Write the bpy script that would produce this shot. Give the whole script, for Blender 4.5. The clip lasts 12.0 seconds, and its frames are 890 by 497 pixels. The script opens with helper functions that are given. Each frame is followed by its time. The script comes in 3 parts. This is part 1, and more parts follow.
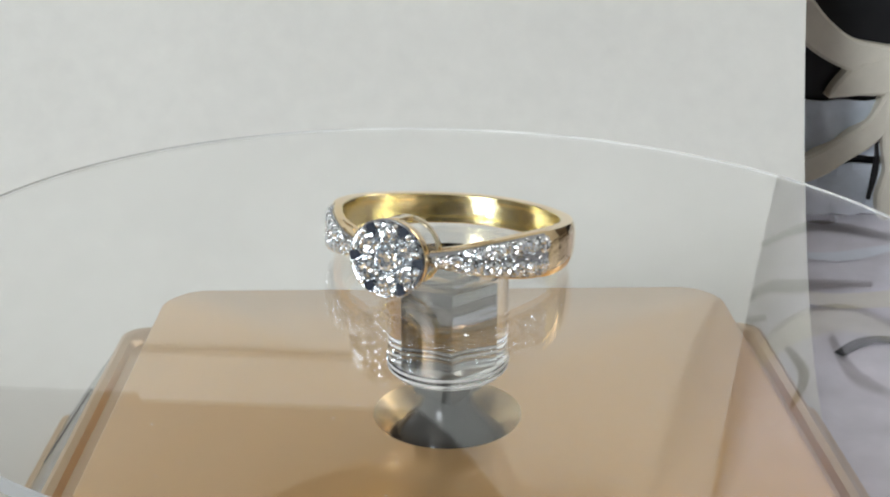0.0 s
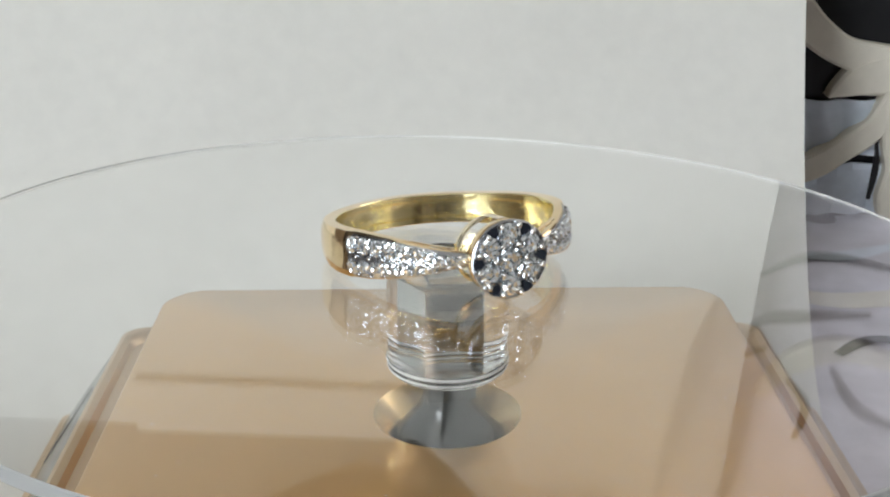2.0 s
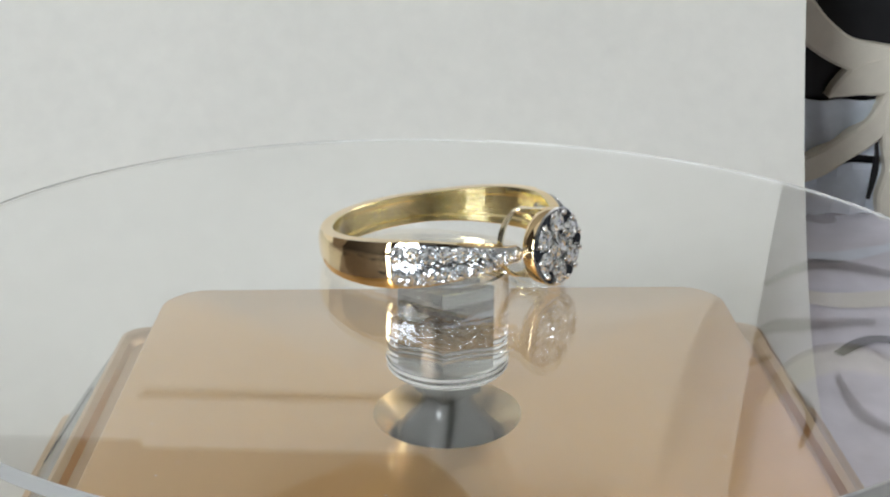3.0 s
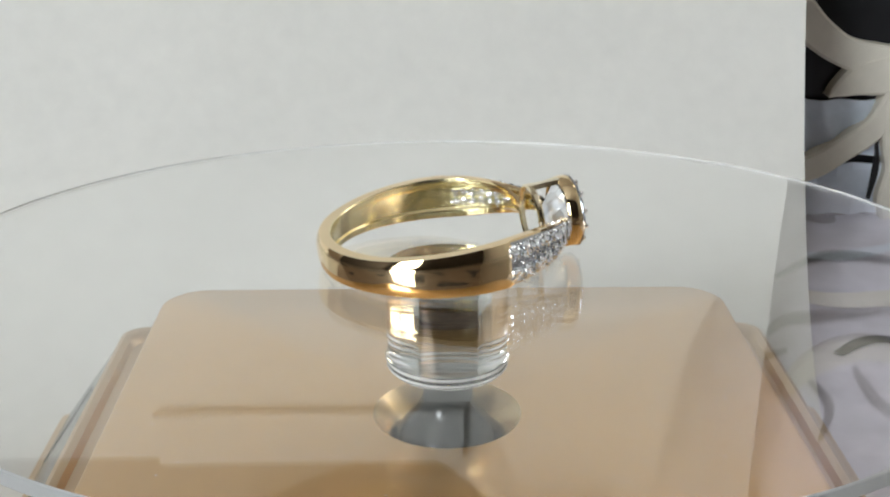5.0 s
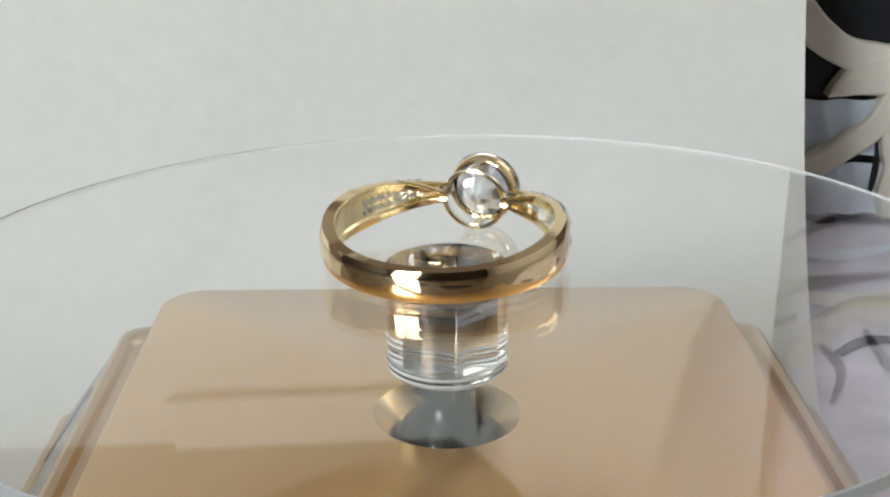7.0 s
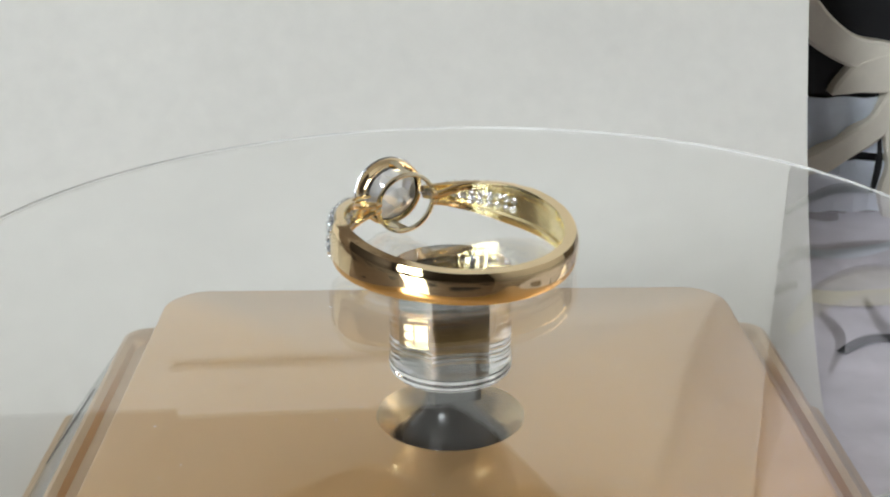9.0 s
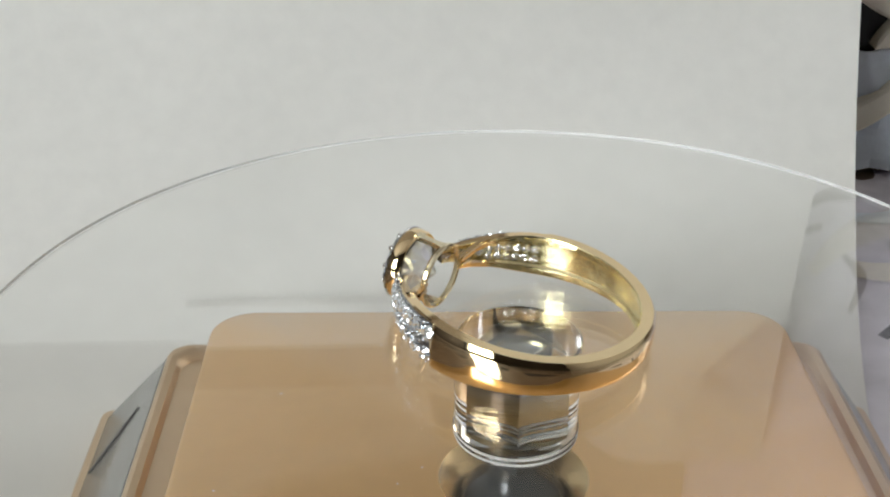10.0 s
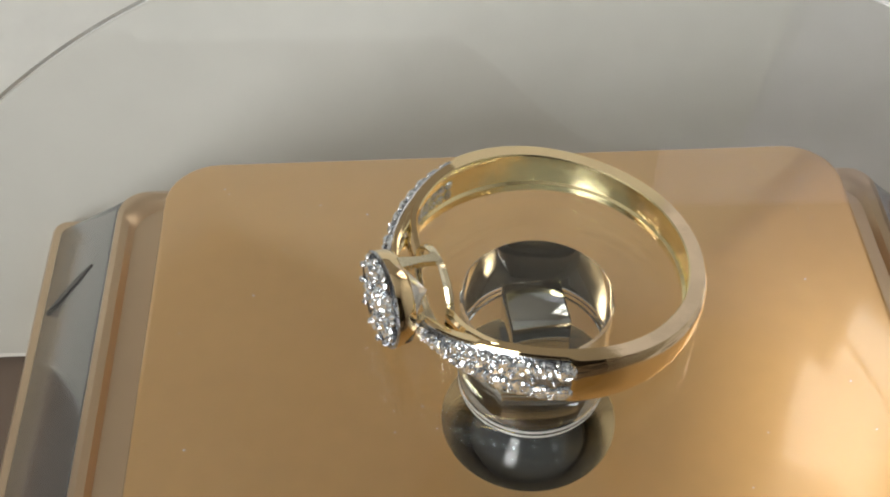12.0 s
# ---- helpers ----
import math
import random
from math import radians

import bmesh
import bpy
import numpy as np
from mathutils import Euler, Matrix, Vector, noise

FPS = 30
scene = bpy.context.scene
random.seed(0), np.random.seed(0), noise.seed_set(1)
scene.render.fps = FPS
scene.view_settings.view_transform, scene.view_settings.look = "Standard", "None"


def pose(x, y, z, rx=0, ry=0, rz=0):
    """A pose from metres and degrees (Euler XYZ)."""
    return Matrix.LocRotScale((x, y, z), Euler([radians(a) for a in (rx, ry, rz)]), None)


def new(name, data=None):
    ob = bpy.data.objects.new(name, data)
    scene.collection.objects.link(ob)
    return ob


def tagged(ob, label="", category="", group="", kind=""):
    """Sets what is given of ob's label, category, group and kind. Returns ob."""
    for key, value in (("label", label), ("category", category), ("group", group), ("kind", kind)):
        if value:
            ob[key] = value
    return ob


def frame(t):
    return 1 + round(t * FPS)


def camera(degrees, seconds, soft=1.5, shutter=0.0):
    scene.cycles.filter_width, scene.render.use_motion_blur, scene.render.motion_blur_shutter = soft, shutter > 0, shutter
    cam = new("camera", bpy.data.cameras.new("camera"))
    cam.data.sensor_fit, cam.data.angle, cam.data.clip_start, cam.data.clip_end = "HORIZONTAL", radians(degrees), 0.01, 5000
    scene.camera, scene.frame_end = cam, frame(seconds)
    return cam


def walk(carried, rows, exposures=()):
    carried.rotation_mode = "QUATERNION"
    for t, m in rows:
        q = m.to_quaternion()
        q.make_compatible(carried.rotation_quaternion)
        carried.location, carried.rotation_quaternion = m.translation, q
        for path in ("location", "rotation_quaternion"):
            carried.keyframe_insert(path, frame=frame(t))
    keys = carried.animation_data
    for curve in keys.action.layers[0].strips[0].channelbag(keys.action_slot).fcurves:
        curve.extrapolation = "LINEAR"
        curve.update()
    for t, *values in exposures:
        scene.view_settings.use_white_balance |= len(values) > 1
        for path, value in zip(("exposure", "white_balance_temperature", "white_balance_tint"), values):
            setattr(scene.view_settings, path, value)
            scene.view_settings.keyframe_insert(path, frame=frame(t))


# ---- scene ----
cam = camera(38.66, 12.0, soft=2.1)
MM = 0.001


def eye(x, y, z, yaw, pitch, roll):
    """A camera pose from millimetres and degrees."""
    return pose(x * MM, y * MM, z * MM, 90 + pitch, roll, yaw)


PATH = [
    (0.0, eye(-2.1, -91.7, 35.3, -1.2, -20.55, 0.0)),
    (7.4, eye(-2.1, -91.7, 35.4, -1.2, -20.6, 0.0)),
    (9.0, eye(-2.2, -91.4, 35.8, -1.15, -20.8, 0.1)),
    (9.2, eye(-2.1, -89.5, 36.9, -1.1, -21.6, 0.2)),
    (9.5, eye(-3.8, -86.4, 38.6, -1.45, -22.75, 0.0)),
    (9.8, eye(-6.8, -83.5, 45.0, -1.4, -25.6, -0.4)),
    (10.0, eye(-7.4, -81.6, 48.6, -1.1, -27.0, -0.35)),
    (10.5, eye(-9.0, -75.4, 59.0, -1.4, -33.44, -0.25)),
    (11.0, eye(-9.6, -62.4, 63.3, -1.95, -40.85, -0.12)),
    (11.2, eye(-9.1, -58.2, 62.7, -2.25, -43.0, -0.05)),
    (11.5, eye(-7.8, -53.8, 61.1, -2.55, -45.56, 0.12)),
    (12.0, eye(-7.8, -50.6, 59.1, -2.62, -47.4, 0.2)),
]
walk(cam, PATH, exposures=[(0.0, 0.17, 6500, 10), (9.0, 0.16, 6550, 10), (10.2, 0.06, 6650, 10), (12.0, -0.04, 7000, 11)])

# ---------------------------------------------------------------- light
world = bpy.data.worlds.new("world")
scene.world = world
world.use_nodes = True
wn = world.node_tree.nodes
sky = wn.new("ShaderNodeTexSky")
sky.sky_type = "NISHITA"
sky.sun_disc = False
sky.sun_elevation = radians(40)
sky.sun_rotation = radians(200)
world.node_tree.links.new(sky.outputs[0], wn["Background"].inputs[0])
wn["Background"].inputs[1].default_value = 0.1

WIN_X, WIN_Z, WIN_W, WIN_H, WIN_Y = -1.08, 0.66, 0.90, 1.0, -1.35
lamp = bpy.data.lights.new("window_daylight", "AREA")
lamp.shape = "RECTANGLE"
lamp.size, lamp.size_y = WIN_W, WIN_H
lamp.energy = 46
lamp.color = (0.89, 0.96, 1.0)
lamp_ob = new("window_daylight", lamp)
lamp_ob.matrix_basis = pose(WIN_X, WIN_Y - 0.06, WIN_Z, 90, 0, 0)
# smaller unseen window, added behind to brighten the plate: middle x and z, width, height
ADDED_WIN = (0.62, 0.66, 0.50, 0.70)
lamp = bpy.data.lights.new("added_window_fill", "AREA")
lamp.shape = "RECTANGLE"
lamp.size, lamp.size_y = ADDED_WIN[2], ADDED_WIN[3]
lamp.energy = 3.9
lamp.color = (1.0, 0.95, 0.86)
new("added_window_fill", lamp).matrix_basis = pose(ADDED_WIN[0], 0.48, ADDED_WIN[1], -90, 0, 0)


# ---------------------------------------------------------------- materials
def material(name, color, rough=0.5, metal=0.0, vary=0.08, scale=400.0, bump=0.0, bump_scale=None, coat=0.0,
             transmission=0.0, ior=1.45, rough_vary=0.0, coarse=40.0):
    """A principled surface whose colour, gloss and relief vary at two sizes."""
    m = bpy.data.materials.new(name)
    m.use_nodes = True
    nt = m.node_tree
    b = nt.nodes["Principled BSDF"]
    b.inputs["Roughness"].default_value = rough
    b.inputs["Metallic"].default_value = metal
    b.inputs["Coat Weight"].default_value = coat
    b.inputs["Coat Roughness"].default_value = 0.08
    b.inputs["Coat IOR"].default_value = 1.7
    b.inputs["Transmission Weight"].default_value = transmission
    b.inputs["IOR"].default_value = ior
    b.inputs["Base Color"].default_value = (*color, 1)
    tc = nt.nodes.new("ShaderNodeTexCoord")

    def noise_node(s, detail=4):
        n = nt.nodes.new("ShaderNodeTexNoise")
        n.inputs["Scale"].default_value = s
        n.inputs["Detail"].default_value = detail
        nt.links.new(tc.outputs["Object"], n.inputs["Vector"])
        return n
    if vary:
        fine, wide = noise_node(scale), noise_node(coarse, 3)
        add = nt.nodes.new("ShaderNodeMath")
        add.operation = "ADD"
        nt.links.new(fine.outputs["Fac"], add.inputs[0])
        nt.links.new(wide.outputs["Fac"], add.inputs[1])
        ramp = nt.nodes.new("ShaderNodeMapRange")
        ramp.inputs["From Min"].default_value = 0.6
        ramp.inputs["From Max"].default_value = 1.4
        ramp.inputs["To Min"].default_value = 1 - vary
        ramp.inputs["To Max"].default_value = 1 + vary
        nt.links.new(add.outputs[0], ramp.inputs["Value"])
        mix = nt.nodes.new("ShaderNodeVectorMath")
        mix.operation = "SCALE"
        mix.inputs[0].default_value = color
        nt.links.new(ramp.outputs[0], mix.inputs["Scale"])
        nt.links.new(mix.outputs[0], b.inputs["Base Color"])
        if rough_vary:
            rr = nt.nodes.new("ShaderNodeMapRange")
            rr.inputs["From Min"].default_value = 0.7
            rr.inputs["From Max"].default_value = 1.3
            rr.inputs["To Min"].default_value = max(0.0, rough - rough_vary)
            rr.inputs["To Max"].default_value = rough + rough_vary
            nt.links.new(add.outputs[0], rr.inputs["Value"])
            nt.links.new(rr.outputs[0], b.inputs["Roughness"])
    if bump:
        bn = noise_node(bump_scale or scale, 5)
        bp = nt.nodes.new("ShaderNodeBump")
        bp.inputs["Strength"].default_value = 1.0
        bp.inputs["Distance"].default_value = bump
        nt.links.new(bn.outputs["Fac"], bp.inputs["Height"])
        nt.links.new(bp.outputs[0], b.inputs["Normal"])
    return m


GOLD = material("polished_yellow_gold", (0.97, 0.765, 0.47), 0.06, 1.0, 0.03, 900, 0.000004, 1500, rough_vary=0.03)
# satin finish, its colour lightened for the light bouncing inside the band
GOLD_LIT_SATIN = material("lit_satin_gold", (0.97, 0.85, 0.50), 0.22, 1.0, 0.06, 1200, 0.00005, 900, rough_vary=0.06)
GOLD_PALE = material("pale_yellow_gold", (0.95, 0.86, 0.64), 0.18, 1.0, 0.03, 900, 0.000006, 1500, rough_vary=0.03)
WHITE_GOLD = material("white_gold", (0.90, 0.90, 0.89), 0.16, 1.0, 0.05, 2000, 0.00001, 4000, rough_vary=0.05)
# white gold darkened: shade between the stones is put into the colour
PAVE_METAL = material("shaded_white_gold", (0.52, 0.54, 0.57), 0.22, 1.0, 0.12, 2500, 0.00002, 4000, rough_vary=0.06)
DIAMOND = material("diamond", (0.91, 0.96, 1.0), 0.03, 0.80, 0.0, ior=2.4)
CLEAR_STONE = material("clear_diamond_pavilion", (0.93, 0.96, 1.0), 0.04, 0.35, 0.0, ior=2.4)
def sparkle(m, cells, amount):
    """Break a surface into small flat facets that face different ways."""
    nt = m.node_tree
    tc = nt.nodes.new("ShaderNodeTexCoord")
    vor = nt.nodes.new("ShaderNodeTexVoronoi")
    vor.inputs["Scale"].default_value = cells
    info = nt.nodes.new("ShaderNodeObjectInfo")
    shift = nt.nodes.new("ShaderNodeVectorMath")
    shift.operation = "ADD"
    times = nt.nodes.new("ShaderNodeMath")
    times.operation = "MULTIPLY"
    times.inputs[1].default_value = 37.0
    nt.links.new(info.outputs["Random"], times.inputs[0])
    nt.links.new(tc.outputs["Object"], shift.inputs[0])
    nt.links.new(times.outputs[0], shift.inputs[1])
    nt.links.new(shift.outputs[0], vor.inputs["Vector"])
    centre = nt.nodes.new("ShaderNodeVectorMath")
    centre.operation = "SUBTRACT"
    centre.inputs[1].default_value = (0.5, 0.5, 0.5)
    nt.links.new(vor.outputs["Color"], centre.inputs[0])
    size = nt.nodes.new("ShaderNodeVectorMath")
    size.operation = "SCALE"
    size.inputs["Scale"].default_value = amount
    nt.links.new(centre.outputs[0], size.inputs[0])
    geo = nt.nodes.new("ShaderNodeNewGeometry")
    add = nt.nodes.new("ShaderNodeVectorMath")
    add.operation = "ADD"
    nt.links.new(geo.outputs["Normal"], add.inputs[0])
    nt.links.new(size.outputs[0], add.inputs[1])
    unit = nt.nodes.new("ShaderNodeVectorMath")
    unit.operation = "NORMALIZE"
    nt.links.new(add.outputs[0], unit.inputs[0])
    nt.links.new(unit.outputs[0], nt.nodes["Principled BSDF"].inputs["Normal"])


sparkle(DIAMOND, 4.4, 1.35)
sparkle(CLEAR_STONE, 2.4, 0.9)
# near-black colour for the shade in the gaps between prongs
GAP_SHADE = material("gap_shade", (0.035, 0.04, 0.055), 0.25, 0.4, 0.1, 3000)
ACRYLIC = material("clear_acrylic", (0.985, 0.99, 0.985), 0.01, 0.0, 0.0, transmission=1.0, ior=1.49)
ACRYLIC_EDGE = material("frosted_acrylic_edge", (0.96, 0.97, 0.96), 0.5, 0.0, 0.0, transmission=0.55, ior=1.3)
STEEL = material("polished_steel", (0.55, 0.58, 0.58), 0.04, 1.0, 0.04, 1200, 0.000004, 900)
SPINDLE = material("glossy_grey_plastic", (0.036, 0.039, 0.039), 0.14, 0.0, 0.08, 900)
MOTOR = material("dark_polished_motor_cap", (0.15, 0.155, 0.165), 0.10, 0.85, 0.05, 900, 0.000006, 500)
BRONZE = material("gold_bronze_lacquer", (0.74, 0.45, 0.18), 0.34, 0.72, 0.05, 700, coat=1.0, coarse=55)
GLOSS_BRONZE = material("glossy_bronze", (0.64, 0.48, 0.32), 0.32, 0.75, 0.05, 700, coarse=55)
BOWL = material("polished_bronze", (0.62, 0.47, 0.27), 0.26, 1.0, 0.05, 700, coarse=55)
# grey base colour imitates the reflections on the glossy slope
SLOPE_GREY = material("reflection_grey_lacquer", (0.22, 0.23, 0.24), 0.16, 0.7, 0.05, 300, coarse=55)
PAPER = material("off_white_card", (0.70, 0.685, 0.64), 0.75, 0.0, 0.05, 350, 0.00006, 420, coarse=28)
CREAM = material("cream_board", (0.80, 0.75, 0.64), 0.6, 0.0, 0.06, 500, 0.00004, 700)
BLACK = material("black_lacquer", (0.012, 0.012, 0.014), 0.4, 0.0, 0.3, 200)
BLUE = material("pale_blue_cloth", (0.74, 0.81, 0.90), 0.8, 0.0, 0.12, 300, 0.00008, 900)
LILAC = material("lilac_cloth", (0.70, 0.67, 0.74), 0.85, 0.0, 0.25, 160, 0.0001, 900, coarse=50)
CLOTH = material("dark_table_cloth", (0.016, 0.014, 0.017), 0.8, 0.0, 0.4, 300, 0.0002, 1500, coarse=18)
# wall tones are chosen for what the gold and plate should mirror
PLASTER = material("pale_unseen_wall", (0.78, 0.75, 0.70), 0.8, 0.0, 0.05, 6, 0.001, 90, coarse=2)
DIM_PLASTER = material("dark_unseen_wall", (0.03, 0.022, 0.018), 0.8, 0.0, 0.08, 6, 0.001, 90, coarse=2)
TAN_PLASTER = material("tan_unseen_wall", (0.31, 0.27, 0.23), 0.8, 0.0, 0.08, 6, 0.001, 90, coarse=2)
UNSEEN_BROWN = material("brown_unseen_board", (0.13, 0.095, 0.07), 0.6, 0.0, 0.15, 6, 0.001, 90, coarse=2)
CEILING = material("white_ceiling_paint", (0.78, 0.75, 0.71), 0.85, 0.0, 0.03, 6, 0.0008, 120, coarse=2)
FLOOR = material("brown_floor", (0.16, 0.11, 0.08), 0.5, 0.0, 0.2, 12, 0.0005, 60, coarse=3)
FRAME = material("white_window_paint", (0.75, 0.75, 0.73), 0.4, 0.0, 0.03, 60)


# ---------------------------------------------------------------- building helpers
def part(name, bm, mat, parent=None, label="", smooth=35):
    """Link a bmesh as one mesh object, under a thing or a part."""
    me = bpy.data.meshes.new(name)
    bmesh.ops.recalc_face_normals(bm, faces=bm.faces)
    bm.to_mesh(me)
    bm.free()
    me.materials.append(mat)
    if smooth:
        me.shade_smooth()
        me.set_sharp_from_angle(angle=radians(smooth))
    ob = new(name, me)
    if parent:
        ob.parent = parent
    if label:
        ob["label"] = label
    return ob


def box(bm, x0, x1, y0, y1, z0, z1, bevel=0.0, segs=2):
    r = bmesh.ops.create_cube(bm, size=1, matrix=Matrix.LocRotScale(
        ((x0 + x1) / 2, (y0 + y1) / 2, (z0 + z1) / 2), None, (x1 - x0, y1 - y0, z1 - z0)))
    if bevel:
        es = list({e for v in r["verts"] for e in v.link_edges})
        bmesh.ops.bevel(bm, geom=es, offset=bevel, segments=segs, affect="EDGES", profile=0.5)
    return bm


def lathe(bm, profile, n=64, closed=False, axis="z"):
    """Turn a profile of (radius, height) about z; closed joins its ends."""
    rings = []
    for r, h in profile:
        if r <= 1e-9:
            rings.append([bm.verts.new((0, 0, h))])
        else:
            rings.append([bm.verts.new((r * math.cos(2 * math.pi * i / n), r * math.sin(2 * math.pi * i / n), h)) for i in range(n)])
    pairs = list(zip(rings, rings[1:])) + ([(rings[-1], rings[0])] if closed else [])
    for a, b in pairs:
        for i in range(n):
            j = (i + 1) % n
            if len(a) == 1:
                bm.faces.new((a[0], b[j], b[i]))
            elif len(b) == 1:
                bm.faces.new((a[i], a[j], b[0]))
            else:
                bm.faces.new((a[i], a[j], b[j], b[i]))
    return bm


def sweep(bm, sections, closed=False):
    """Skin a row of closed sections (lists of points); caps the ends unless closed."""
    rows = [[bm.verts.new(p) for p in s] for s in sections]
    k = len(rows[0])
    pairs = list(zip(rows, rows[1:])) + ([(rows[-1], rows[0])] if closed else [])
    for a, b in pairs:
        for i in range(k):
            j = (i + 1) % k
            bm.faces.new((a[i], a[j], b[j], b[i]))
    if not closed:
        bm.faces.new(rows[0])
        bm.faces.new(rows[-1][::-1])
    return bm


def rounded_loop(hx0, hx1, hy0, hy1, r, z, n=8):
    """A rounded rectangle at the height z."""
    pts = []
    for cx, cy, a0 in ((hx1 - r, hy1 - r, 0), (hx0 + r, hy1 - r, 90), (hx0 + r, hy0 + r, 180), (hx1 - r, hy0 + r, 270)):
        for i in range(n + 1):
            a = radians(a0 + 90 * i / n)
            pts.append((cx + r * math.cos(a), cy + r * math.sin(a), z))
    return pts


def smoothstep(a, b, x):
    t = min(1, max(0, (x - a) / (b - a)))
    return t * t * (3 - 2 * t)


# ---------------------------------------------------------------- room
RX0, RX1, RY0, RY1, RZ0, RZ1 = -1.75, 0.95, -1.35, 0.42, -0.80, 1.75


def room():
    tagged(part("floor", box(bmesh.new(), RX0, RX1, RY0, RY1, RZ0 - 0.05, RZ0), FLOOR, smooth=0),
           "plain brown floor below the table", "floor", kind="structure")
    tagged(part("ceiling", box(bmesh.new(), RX0 - 0.1, RX1 + 0.1, RY0 - 0.1, RY1 + 0.1, RZ1, RZ1 + 0.06), CEILING, smooth=0),
           "plain white painted ceiling", "ceiling", kind="structure")
    # walls stand out of view: dark ones deepen reflections, pale ones fill
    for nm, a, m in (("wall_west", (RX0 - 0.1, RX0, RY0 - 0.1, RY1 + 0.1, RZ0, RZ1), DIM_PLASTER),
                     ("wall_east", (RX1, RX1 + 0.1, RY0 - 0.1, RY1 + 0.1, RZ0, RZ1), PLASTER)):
        tagged(part(nm, box(bmesh.new(), *a), m, smooth=0), "plain wall out of view, toned to shape reflections", "wall", kind="structure")
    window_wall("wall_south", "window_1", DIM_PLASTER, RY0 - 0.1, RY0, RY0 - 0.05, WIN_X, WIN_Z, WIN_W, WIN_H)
    # the window in this wall is added, unseen, to brighten the plate
    window_wall("wall_north", "added_window", TAN_PLASTER, RY1, RY1 + 0.1, RY1 + 0.01, *ADDED_WIN)
    # unseen brown board added so the disc and plate mirror something dark
    tagged(part("wainscot", box(bmesh.new(), RX0, RX1, RY1 - 0.02, RY1 - 0.001, RZ0, 0.26, 0.003), UNSEEN_BROWN, smooth=0),
           "brown board added out of view to darken low reflections", "wainscot", kind="structure")


def window_wall(name, window, mat, y0, y1, fy, wx, wz, ww, wh):
    """A plain wall along x with one window opening and its frame."""
    x0, x1, z0, z1 = wx - ww / 2, wx + ww / 2, wz - wh / 2, wz + wh / 2
    bm = bmesh.new()
    box(bm, RX0, x0, y0, y1, RZ0, RZ1)
    box(bm, x1, RX1, y0, y1, RZ0, RZ1)
    box(bm, x0, x1, y0, y1, RZ0, z0)
    box(bm, x0, x1, y0, y1, z1, RZ1)
    tagged(part(name, bm, mat, smooth=0), "plain wall with a window, out of view, toned to shape reflections", "wall", kind="structure")
    win = tagged(new(window), "white framed window with four panes, lit by an area lamp", "window", kind="structure")
    t = 0.035
    for nm, a in (("window_frame", (x0, x0 + t, fy, fy + 0.04, z0, z1)), ("window_frame", (x1 - t, x1, fy, fy + 0.04, z0, z1)),
                  ("window_frame", (x0 + t, x1 - t, fy, fy + 0.04, z1 - t, z1)), ("window_frame", (x0 + t, x1 - t, fy, fy + 0.04, z0, z0 + t)),
                  ("glazing_bar", (wx - t / 2, wx + t / 2, fy + 0.002, fy + 0.038, z0 + t, z1 - t)),
                  ("glazing_bar", (x0 + t, x1 - t, fy + 0.004, fy + 0.036, wz - t / 2, wz + t / 2))):
        part(nm, box(bmesh.new(), *a, bevel=0.004), FRAME, win)


TABLE_Z = -0.0393


def table():
    t = tagged(new("table"), "table covered with a dark patterned cloth under the stand", "table")
    part("tabletop", box(bmesh.new(), -0.45, 0.45, -0.40, 0.32, TABLE_Z - 0.028, TABLE_Z - 0.0005, 0.004), FLOOR, t)
    bm = bmesh.new()
    bmesh.ops.create_grid(bm, x_segments=80, y_segments=64, size=1, matrix=Matrix.LocRotScale((0, -0.04, TABLE_Z - 0.0003), None, (0.455, 0.365, 1)))
    for v in bm.verts:
        v.co.z += 0.0004 * noise.noise(v.co * 40) - 0.0003
    part("table_cloth", bm, CLOTH, t, "dark woven cloth")
    for sx in (-0.4, 0.4):
        for sy in (-0.35, 0.27):
            part("leg", box(bmesh.new(), sx - 0.025, sx + 0.025, sy - 0.025, sy + 0.025, RZ0, TABLE_Z - 0.028, 0.003), FLOOR, t)


SHEET_X0, SHEET_X1 = -0.150, 0.0510


